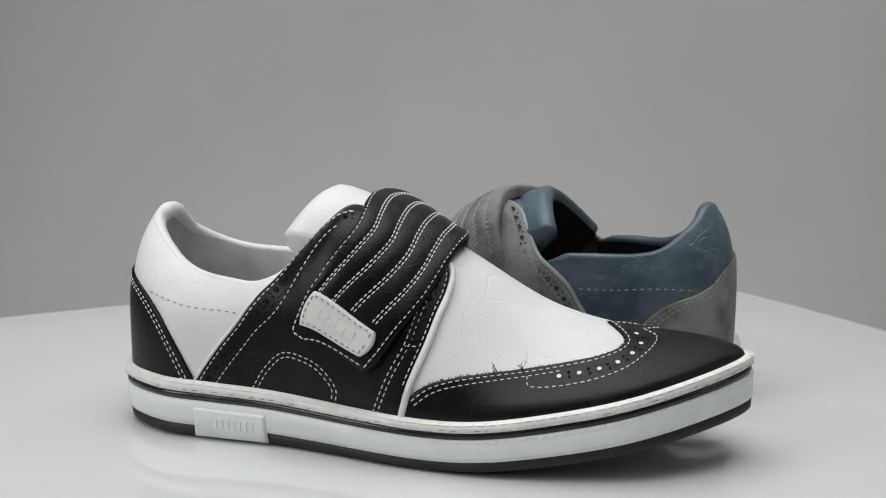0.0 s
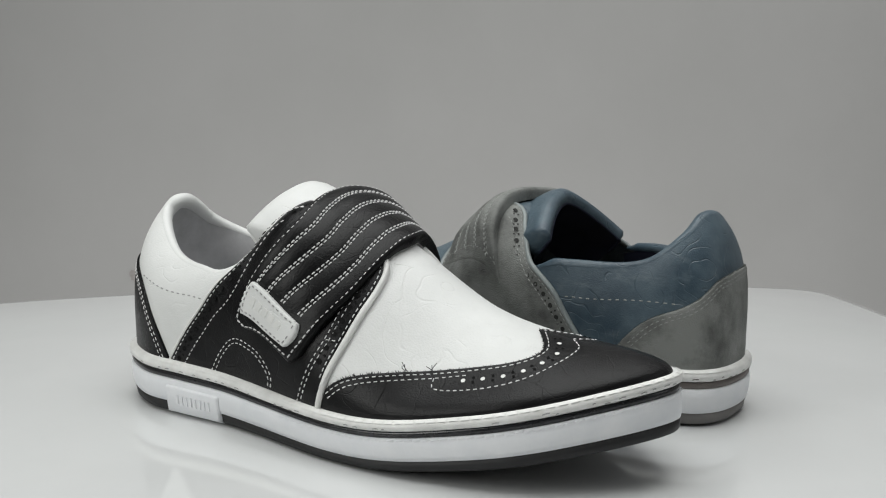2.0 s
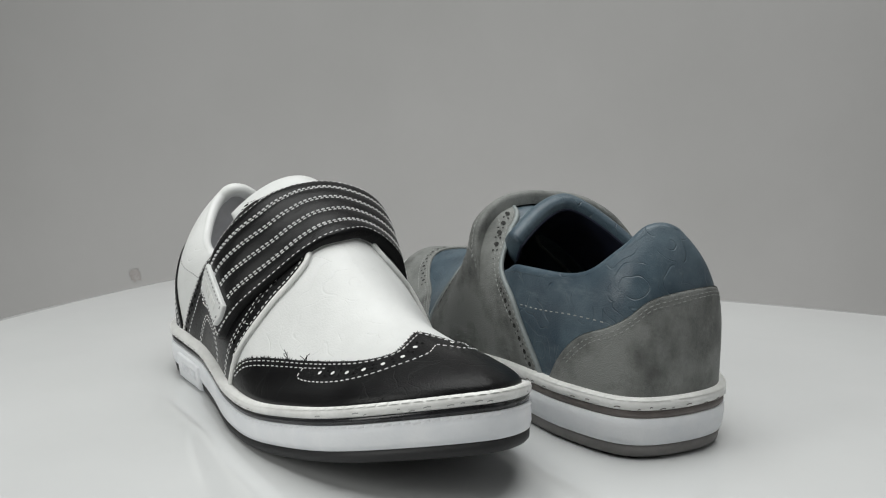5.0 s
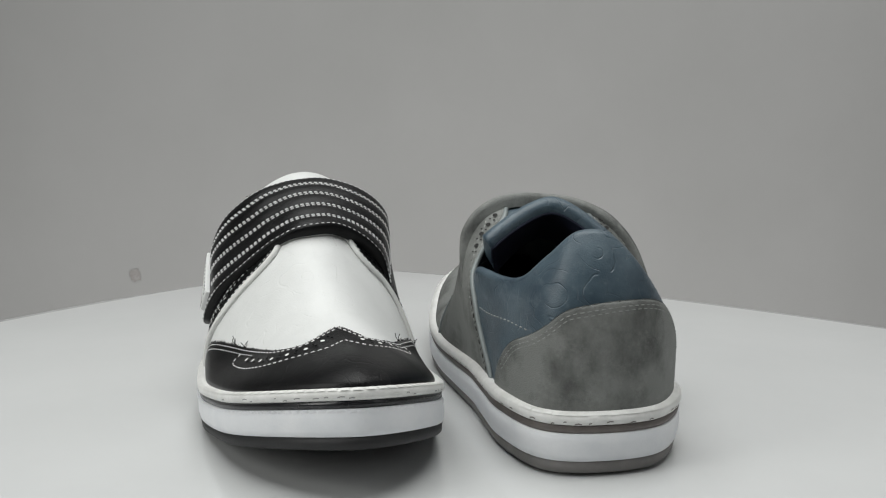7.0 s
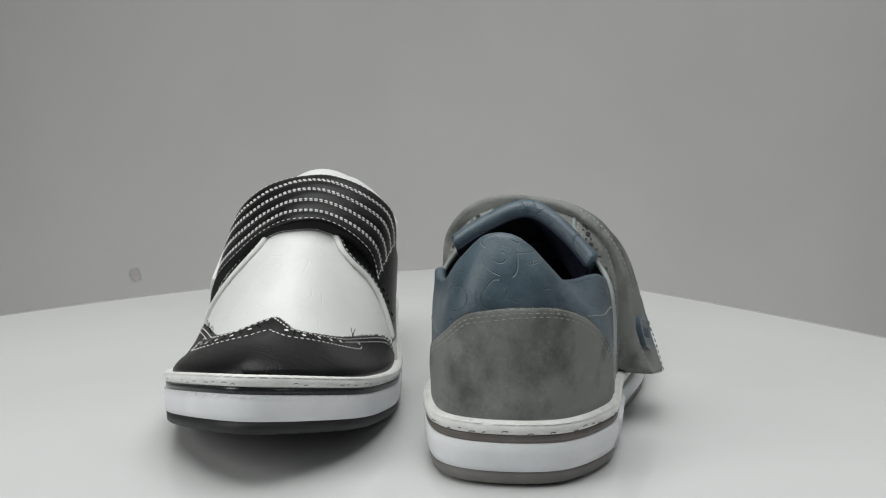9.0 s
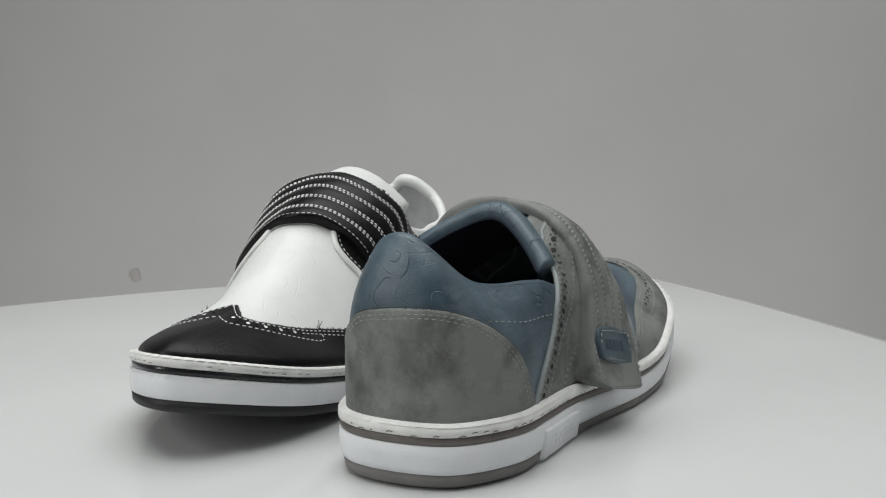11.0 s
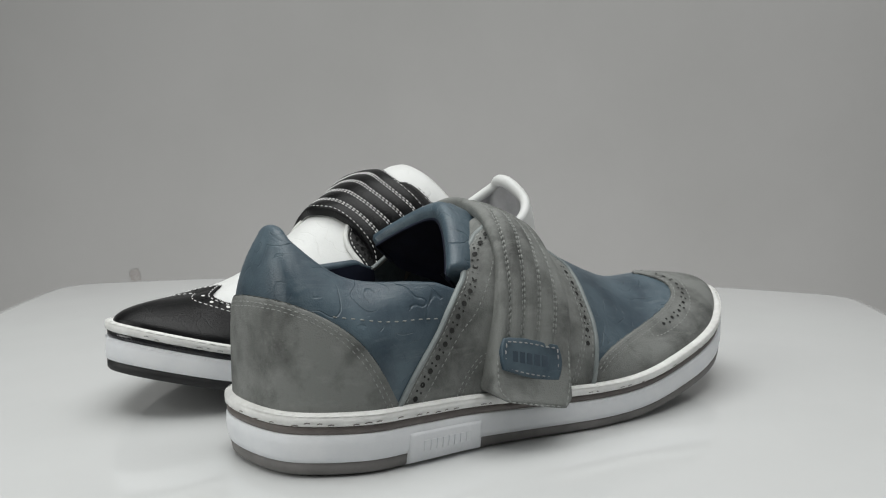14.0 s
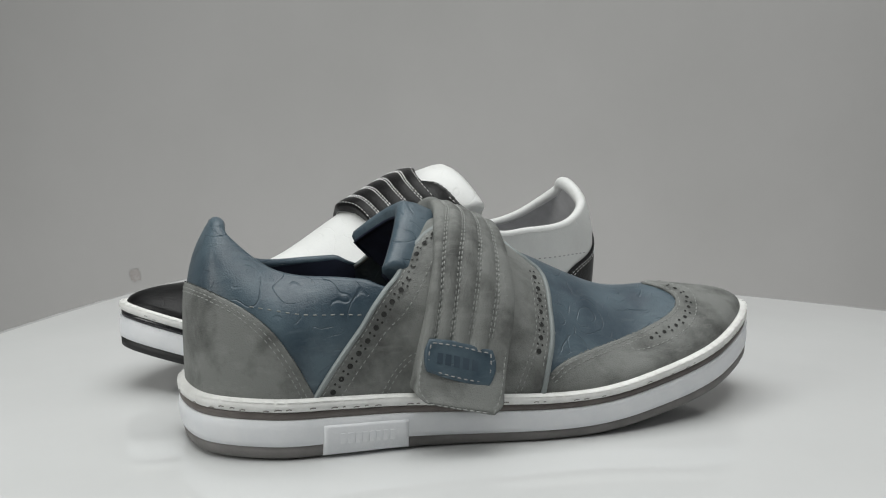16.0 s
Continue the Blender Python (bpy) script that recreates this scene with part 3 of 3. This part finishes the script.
    tube("collar_rim", rim, rim_r, c["upper"], shoe, sides=12)
    # insole
    s = np.linspace(0, 18, 120, endpoint=False)
    p = plan(s, .0115)
    part("insole", np.c_[p, sole_z(p[:, 0], 1.0) + .006], [tuple(range(120))], c["insole"], shoe, smooth=False)

    # heel counter
    base_line = [(kq, -1.0) for kq, _ in COUNTER_EDGE]
    panel("heel_counter", COUNTER_EDGE, base_line, 70, 22, .0013, c["panel"], shoe, c["panel_label"], wrap=True, edges=(True, True, True, False))
    for dk in (.10, .17):
        line = [(kq - math.copysign(dk, kq) * min(1, abs(kq) / 1.2), g - .035 * dk / .1 * (1 - .4 * abs(kq) / 2.6)) for kq, g in COUNTER_EDGE]
        stitches(line[:-1], .0013, c["thread"], shoe, wrap=True)
    frayed(COUNTER_EDGE, .0010, c["panel"], shoe, 420, rng_thread, wrap=True, reach=c["fray"])
    # collar seam on both flanks
    stitches([(1.62, -.40), (2.0, -.37), (2.46, -.35), (3.0, -.32), (3.48, -.30)], .0001, c["quiet_thread"], shoe, gap=.0042, length=.0022, width=.00035)
    stitches([(1.35, .50), (2.0, .44), (2.6, .40), (3.4, .36)], .0001, c["quiet_thread"], shoe, gap=.0042, length=.0022, width=.00035)

    # saddle over the instep
    panel("saddle", SADDLE_BACK, SADDLE_FRONT, 110, 40, .0013, c["panel"], shoe, c["panel_label"])
    for line, r, lab in ((SADDLE_BACK, c["back_pipe"], "folded edge piping"), (SADDLE_FRONT, c["front_pipe"], "rolled edge piping")):
        kq, gq = dense(line, 220)
        tube("piping", surf(kq, gq, r * .45), r, c["piping"], shoe, lab)
    seams = [(SADDLE_SEAM, 0), (SADDLE_SEAM_LEFT, 0), (FRONT_SEAM, 0), (FRONT_SEAM, -.0022), (D_SEAM, 0), (D_SEAM, -.0022),
             (SADDLE_BACK[:9], -.0022), (SADDLE_BACK[12:], -.0022), (SADDLE_FRONT[1:7], .0030), (SADDLE_FRONT[9:-1], .0030)]
    for line, shift in seams:
        stitches(line, .0013, c["thread"], shoe, shift=shift)
    stitches([(5.85, -.68), (6.02, -.66)], .0013, c["thread"], shoe)
    for line, side, jit in ((SADDLE_BACK[:9], -.0056, .0), (SADDLE_BACK[12:], -.0056, .0), (SADDLE_FRONT[1:6], .0068, .0), (SADDLE_FRONT[9:-1], .0068, .0)):
        perforations(line, .0013, c["hole"], shoe, .0072, [.0014], shift=side, jitter=.0013, small=.0006)

    # wing-tip toe cap
    far = [(9.0, g) for _, g in CAP_EDGE]
    panel("toe_cap", CAP_EDGE, far, 120, 36, .0012, c["panel"], shoe, c["cap_label"], edges=(True, True, True, False))
    stitches(CAP_EDGE[1:10], .0012, c["thread"], shoe, shift=-.0020)
    stitches(CAP_EDGE[9:-1], .0012, c["thread"], shoe, shift=-.0020)
    stitches(CAP_EDGE[1:5], .0012, c["thread"], shoe, shift=-.0044)
    stitches(CAP_EDGE[-5:-1], .0012, c["thread"], shoe, shift=-.0044)
    stitches(CAP_INNER, .0012, c["thread"], shoe)
    mid = [(7.12, -.725), (7.54, -.69), (7.76, -.645), (7.99, -.52), (8.11, -.38), (8.11, -.2), (8.07, -.06)]
    mid_left = [(8.07, .06), (8.14, .2), (8.05, .36), (7.65, .55), (7.2, .68)]
    for line in (mid, mid_left):
        perforations(line, .0012, c["cap_hole"], shoe, .0092, [.0011])
        perforations(line, .0012, c["hole"], shoe, .0092, [0], jitter=.0013, small=.0007)

    frayed(CAP_EDGE[1:-1], .0009, c["panel"], shoe, 420, rng_thread, reach=c["fray"])
    # loose ends of thread along the cut edge of the cap
    for kt, gt in c["loose_ends"]:
        for n in range(3):
            p0 = surf(kt + .01 * n, gt, .0012)
            top = p0 + np.array([rng_thread.uniform(-.0022, .0022), rng_thread.uniform(-.0022, .0022), rng_thread.uniform(.0022, .0042)])
            mid_pt = (p0 + top) / 2 + np.array([rng_thread.uniform(-.0008, .0008), rng_thread.uniform(-.0008, .0008), 0])
            tube("loose_thread", [p0, mid_pt, top], .00018, c["panel"], shoe, sides=5)

    # strap with quilted channels, its end patch and its seams
    back, front = c["strap_back"], c["strap_front"]

    def lift(a, b):
        return c["strap_lift"](a) + 0 * b

    def quilt(a, b):
        run = np.clip((a - .14) / .05, 0, 1) * np.clip((.97 - a) / .08, 0, 1)
        return c["quilt"] * np.abs(np.sin(5 * np.pi * b)) ** .7 * run

    panel("strap", back, front, 90, 94, lift, c["panel"], shoe, c["strap_label"], base=.0012, relief=quilt)
    panel("strap_backing", back, front, 60, 10, lambda a, b: c["strap_lift"](a) - .0022 + 0 * b, c["backing"], shoe, base=.0010)

    def across(b, a0=0.0, a1=1.0, n=14):
        a = np.linspace(a0, a1, n)
        q = smooth_line(back, a) * (1 - b) + smooth_line(front, a) * b
        return [tuple(v) for v in q]

    aa = np.linspace(0, 1, 500)
    for b in (.185, .215, .385, .415, .585, .615, .785, .815):
        a0 = c["strap_seam_start"]
        run = a0 + aa * (.97 - a0)
        stitches(across(b, a0, .97), c["strap_lift"](run) + quilt(run, b) + .00022, c["thread"], shoe, gap=.0029, length=.0021, width=.00036)
    for b in (.045, .955):
        stitches(across(b, .02, .97), c["strap_lift"](.02 + aa * .95) + .0004, c["thread"], shoe)
    end = [tuple(smooth_line(back, np.array([.022]))[0] * (1 - b) + smooth_line(front, np.array([.022]))[0] * b) for b in np.linspace(.05, .95, 8)]
    stitches(end, float(c["strap_lift"](.02)) + .0002, c["thread"], shoe)
    tail = [tuple(smooth_line(back, np.array([.955]))[0] * (1 - b) + smooth_line(front, np.array([.955]))[0] * b) for b in np.linspace(.04, .96, 8)]
    stitches(tail, float(c["strap_lift"](.955)) + .0002, c["thread"], shoe)
    # patch: a rounded tab sewn on near the strap's end
    corners = np.array(c["patch"])

    def on_patch(u, v):
        u2, v2 = u * np.sqrt(1 - .22 * v * v), v * np.sqrt(1 - .10 * u * u)
        u2, v2 = u2 / np.sqrt(.90) * .95, v2 / np.sqrt(.78) * .88
        x, y = (u2 + 1) / 2, (v2 + 1) / 2
        bow = np.stack([0 * u2, -c["patch_bow"] * (1 - u2 * u2)], -1)
        return (bow + corners[0] * ((1 - x) * (1 - y))[..., None] + corners[1] * (x * (1 - y))[..., None] + corners[2] * (x * y)[..., None] + corners[3] * ((1 - x) * y)[..., None])

    u, v = 2 * spread_steps(20) - 1, 2 * spread_steps(12) - 1
    q = on_patch(u[:, None] + 0 * v[None], v[None] + 0 * u[:, None])
    rise = np.minimum(edge_profile(20)[:, None], edge_profile(12)[None])

    def lo(v):
        return c["patch_lift"][0] + (c["patch_lift"][1] - c["patch_lift"][0]) * (np.asarray(v) + 1) / 2

    tab = part("patch", surf(q[..., 0], q[..., 1], lo(v)[None] - .0018 + .0030 * rise).reshape(-1, 3), grid_faces(len(u), len(v)), c["patch_leather"], shoe, c["patch_label"])
    ring = [tuple(on_patch(np.array(.86 * math.cos(t) * min(1 / max(abs(math.cos(t)), 1e-6), 1 / max(abs(math.sin(t)), 1e-6))), np.array(.78 * math.sin(t) * min(1 / max(abs(math.cos(t)), 1e-6), 1 / max(abs(math.sin(t)), 1e-6))))) for t in np.linspace(0, 2 * math.pi, 33)]
    turn = np.linspace(0, 2 * math.pi, 500)
    stitches(ring, lo(.78 * np.clip(np.sin(turn) * 1.3, -1, 1)) + .0013, c["patch_thread"], tab, gap=.0032, length=.0021, width=.00035)
    for i in range(5):
        u0 = -.60 + .245 * i
        uu, vv = np.linspace(u0, u0 + .17, 4), np.array([-.30, .28])
        q = on_patch(uu[:, None] + 0 * vv[None], vv[None] + 0 * uu[:, None])
        top = surf(q[..., 0], q[..., 1], lo(vv)[None] + .0014).reshape(-1, 3)
        low = surf(q[..., 0], q[..., 1], lo(vv)[None] + .0006).reshape(-1, 3)
        part("pressed_bar", np.r_[top, low], grid_faces(4, 2) + [(0, 1, 9, 8), (6, 14, 15, 7), (0, 8, 10, 2), (2, 10, 12, 4), (4, 12, 14, 6), (1, 3, 11, 9), (3, 5, 13, 11), (5, 7, 15, 13)], c["patch_mark"], tab, smooth=False)

    # padded tongue: a ridged flap that rises behind the strap
    u = np.linspace(-1.25, 1.25, 61)
    soft, power = c["ridge"]
    over = np.maximum(np.abs(u) - 1, 0)
    w = np.clip(u, -1, 1)
    fall = (w * w + soft) ** power - soft ** power
    drop = np.where(u < 0, *c["tongue_fall"])
    rows = []
    for x, zt, inner in TONGUE:
        z = zt + c["tongue_drop"] * (1 + max(0, x - .106) * 18) - inner - fall * (drop - inner * .5) - over * c["tongue_lip"]
        wide = (w - np.sign(u) * over * .25) * (c["tongue_half"] - inner) * (1 - .3 * min(max((x - .104) / .05, 0), 1))
        rows.append(np.c_[x - c["tongue_sweep"] * np.abs(w) ** 1.5 + over * .05 + inner * .10, c["tongue_mid"] + wide, z])
    tongue = part("tongue", np.stack(rows[:8], 0).reshape(-1, 3), grid_faces(8, len(u)), c["upper"], shoe, c["tongue_label"])
    part("tongue_lining", np.stack(rows[7:], 0).reshape(-1, 3), grid_faces(len(rows) - 7, len(u)), c["lining"], tongue)
    tube("tongue_binding", rows[7][2:-2], .0009, c["binding"], tongue)
    return shoe


rng_thread = random.Random(7)
TONGUE = [(.150, .104, 0), (.135, .112, 0), (.120, .1175, 0), (.110, .1205, 0), (.104, .1215, .0004), (.100, .1210, .0016), (.0985, .1195, .0034), (.0995, .1175, .0052),
          (.103, .1160, .0062), (.115, .1130, .0064), (.135, .1050, .0066)]
WHITE_SHOE = dict(
    label="white and black leather wing-tip shoe with strap, standing on the table",
    outsole=BLACK_RUBBER, outsole_label="black rubber outsole", midsole=WHITE_RUBBER, stripe=BLACK_STRIPE, stripe_label="shiny black foxing stripe",
    upper=WHITE_LEATHER, upper_label="creased white leather upper", lining=GREY_LINING, lining_label="pale grey leather lining", insole=PALE_INSOLE,
    panel=BLACK_LEATHER, panel_label="black leather panel", cap_label="black leather wing-tip toe cap", strap_label="quilted black leather strap",
    backing=WHITE_PIPING, piping=WHITE_PIPING, back_pipe=.0009, front_pipe=.0017, thread=WHITE_THREAD, quiet_thread=SHADE_THREAD, hole=HOLE_DARK, cap_hole=WHITE_PIPING,
    block=(2.66, 4.03), fray=.0011, welt_hole=SHADE_THREAD, loose_ends=[(6.72, -.68), (6.95, -.65), (6.20, .88), (7.0, .64)], patch_leather=WHITE_LEATHER, patch_label="white leather tab with pressed marks", patch_thread=SHADE_THREAD, patch_mark=WHITE_PIPING,
    strap_back=[(4.75, -.735), (4.53, -.65), (4.56, -.615), (4.69, -.55), (4.87, -.50), (5.06, -.41), (5.20, -.28), (5.16, -.12), (5.14, .03), (5.22, .17), (5.18, .30), (5.06, .40), (4.97, .51), (4.93, .60)],
    strap_front=[(5.48, -.84), (5.61, -.80), (5.66, -.76), (5.75, -.68), (5.86, -.57), (5.97, -.44), (6.05, -.30), (6.12, -.13), (6.15, 0), (6.03, .13), (5.93, .27), (5.88, .40), (5.87, .51), (5.95, .61)],
    strap_lift=lambda a: .0044 + .0006 * np.clip(1 - np.asarray(a) / .35, 0, 1) + .0030 * np.sin(np.pi * np.clip((np.asarray(a) - .5) / .45, 0, 1)) - .0034 * np.clip((np.asarray(a) - .86) / .12, 0, 1),
    strap_seam_start=.15, patch=[(4.85, -.535), (5.63, -.67), (5.51, -.785), (4.64, -.64)], patch_bow=.018, patch_lift=(.0060, .0060), tongue_drop=0.0, tongue_mid=.0115, tongue_half=.0355, tongue_sweep=.010, tongue_fall=(.021, .023), tongue_lip=.05, cut=0.0, rim_end=4.75,
    quilt=.0007, swell=[.001, .003, .003, .003, .004, .005, .003, 0, 0, 0],
    fit={0: (0.0054, 0.0094, 0.1078), 1: (0.0072, -0.0063, 0.1019), 2: (0.0325, -0.0211, 0.0831), 3: (0.0598, -0.0277, 0.0766), 4: (0.0877, -0.0289, 0.0797), 5: (0.1180, 0.0094, 0.1125), 6: (0.1650, 0.0086, 0.0954), 7: (0.2120, 0.0126, 0.0688), 8: (0.2470, 0.0174, 0.0573), 9: (0.2730, 0.0183, 0.0549), 10: (0.2470, 0.0174, 0.0573), 11: (0.2120, 0.0126, 0.0688), 12: (0.1650, 0.0086, 0.0954), 13: (0.1180, 0.0094, 0.1125), 14: (0.0870, 0.0485, 0.0811), 15: (0.0584, 0.0495, 0.0794), 16: (0.0263, 0.0446, 0.0822), 17: (0.0052, 0.0300, 0.0945)}, ridge=(.05, .95), binding=WHITE_PIPING, tongue_label="padded white leather tongue")
GREY_SHOE = dict(
    label="grey nubuck and blue leather wing-tip shoe standing on the table",
    outsole=GREY_RUBBER, outsole_label="grey rubber outsole", midsole=WHITE_RUBBER, stripe=TAUPE_STRIPE, stripe_label="taupe foxing stripe",
    upper=BLUE_LEATHER, upper_label="embossed blue leather upper", lining=NAVY_LINING, lining_label="dark navy lining", insole=BROWN_INSOLE,
    panel=GREY_NUBUCK, panel_label="scuffed grey nubuck panel", cap_label="grey nubuck wing-tip toe cap", strap_label="quilted grey nubuck strap",
    backing=GREY_NUBUCK, piping=GREY_PIPING, back_pipe=.0014, front_pipe=.0015, thread=PALE_THREAD, quiet_thread=PALE_THREAD, hole=HOLE_GREY, cap_hole=HOLE_GREY,
    block=(2.72, 4.17), fray=.0009, welt_hole=TAUPE_STRIPE, loose_ends=[], patch_leather=BLUE_LEATHER, patch_label="blue leather tab with pressed marks", patch_thread=SHADE_THREAD, patch_mark=PRESSED_BLUE,
    strap_back=[(4.42, -1.0), (4.20, -.94), (4.22, -.86), (4.28, -.74), (4.38, -.60), (4.56, -.41), (4.75, -.28), (4.95, -.12), (5.02, .05), (5.02, .2), (4.92, .36), (4.78, .50), (4.68, .62)],
    strap_front=[(5.25, -1.06), (5.40, -1.0), (5.42, -.94), (5.46, -.84), (5.54, -.68), (5.62, -.50), (5.66, -.34), (5.66, -.15), (5.72, .05), (5.82, .18), (5.90, .30), (5.94, .39), (5.95, .47)],
    strap_lift=lambda a: .0034 + .0084 * np.clip(1 - np.asarray(a) / .42, 0, 1) + .0092 * np.clip(1 - np.asarray(a) / .2, 0, 1) + .0034 * np.sin(np.pi * np.clip((np.asarray(a) - .5) / .45, 0, 1)) - .0016 * np.clip((np.asarray(a) - .88) / .1, 0, 1),
    strap_seam_start=.21, patch=[(4.41, -.635), (5.34, -.79), (5.30, -.93), (4.33, -.80)], patch_bow=.035, patch_lift=(.0090, .0134), tongue_drop=-.0085, tongue_mid=.0095, tongue_half=.0385, tongue_sweep=.015, tongue_fall=(.027, .020), tongue_lip=.05, cut=.13, rim_end=3.9,
    quilt=.0018, swell=[0, 0, .001, .003, .004, .004, .002, 0, 0, 0], fit={0: (0.0065, 0.0120, 0.1055), 1: (0.0092, -0.0059, 0.1028), 2: (0.0331, -0.0160, 0.0842), 3: (0.0605, -0.0274, 0.0807), 4: (0.0883, -0.0277, 0.0813), 5: (0.1180, 0.0115, 0.1046), 6: (0.1650, 0.0086, 0.0846), 7: (0.2120, 0.0093, 0.0646), 8: (0.2470, 0.0132, 0.0617), 9: (0.2730, 0.0189, 0.0573), 10: (0.2470, 0.0132, 0.0617), 11: (0.2120, 0.0093, 0.0646), 12: (0.1650, 0.0086, 0.0846), 13: (0.1180, 0.0115, 0.1046), 14: (0.0898, 0.0499, 0.0798), 15: (0.0588, 0.0484, 0.0777), 16: (0.0292, 0.0369, 0.0807), 17: (0.0128, 0.0256, 0.0943)},
    ridge=(.02, .72), binding=NAVY_LINING, tongue_label="padded blue leather tongue")

white_shoe = build_shoe("white_shoe", WHITE_SHOE)
grey_shoe = build_shoe("grey_shoe", GREY_SHOE)
WHITE_PLACE = pose(-0.1581, -0.0431, 0.0002, 0, 0, -18.42)
GREY_PLACE = pose(0.1564, -0.0095, 0.0002, 0, 0, 153.15)

# smudge on the backdrop: a faint uneven stain
rng = random.Random(4)
ring = [(0.012 * (0.7 + 0.5 * rng.random()) * math.cos(a * math.pi / 9), 0.016 * (0.7 + 0.5 * rng.random()) * math.sin(a * math.pi / 9)) for a in range(18)]
SMUDGE_X, SMUDGE_Z = -0.663, -0.223
tagged(part("stain", [(SMUDGE_X + x, 1.5985, SMUDGE_Z + z) for x, z in ring], [tuple(range(18))], SMUDGE, smooth=False), "faint brown smudge on the grey wall", kind="structure")


def motions():
    times = [i * 0.5 for i in range(33)]
    for thing, place in ((turntable, pose(0, 0, -0.0015)), (white_shoe, WHITE_PLACE), (grey_shoe, GREY_PLACE)):
        walk(thing, [(t, pose(0, 0, 0, 0, 0, TURN_RATE * t) @ place) for t in times])


motions()
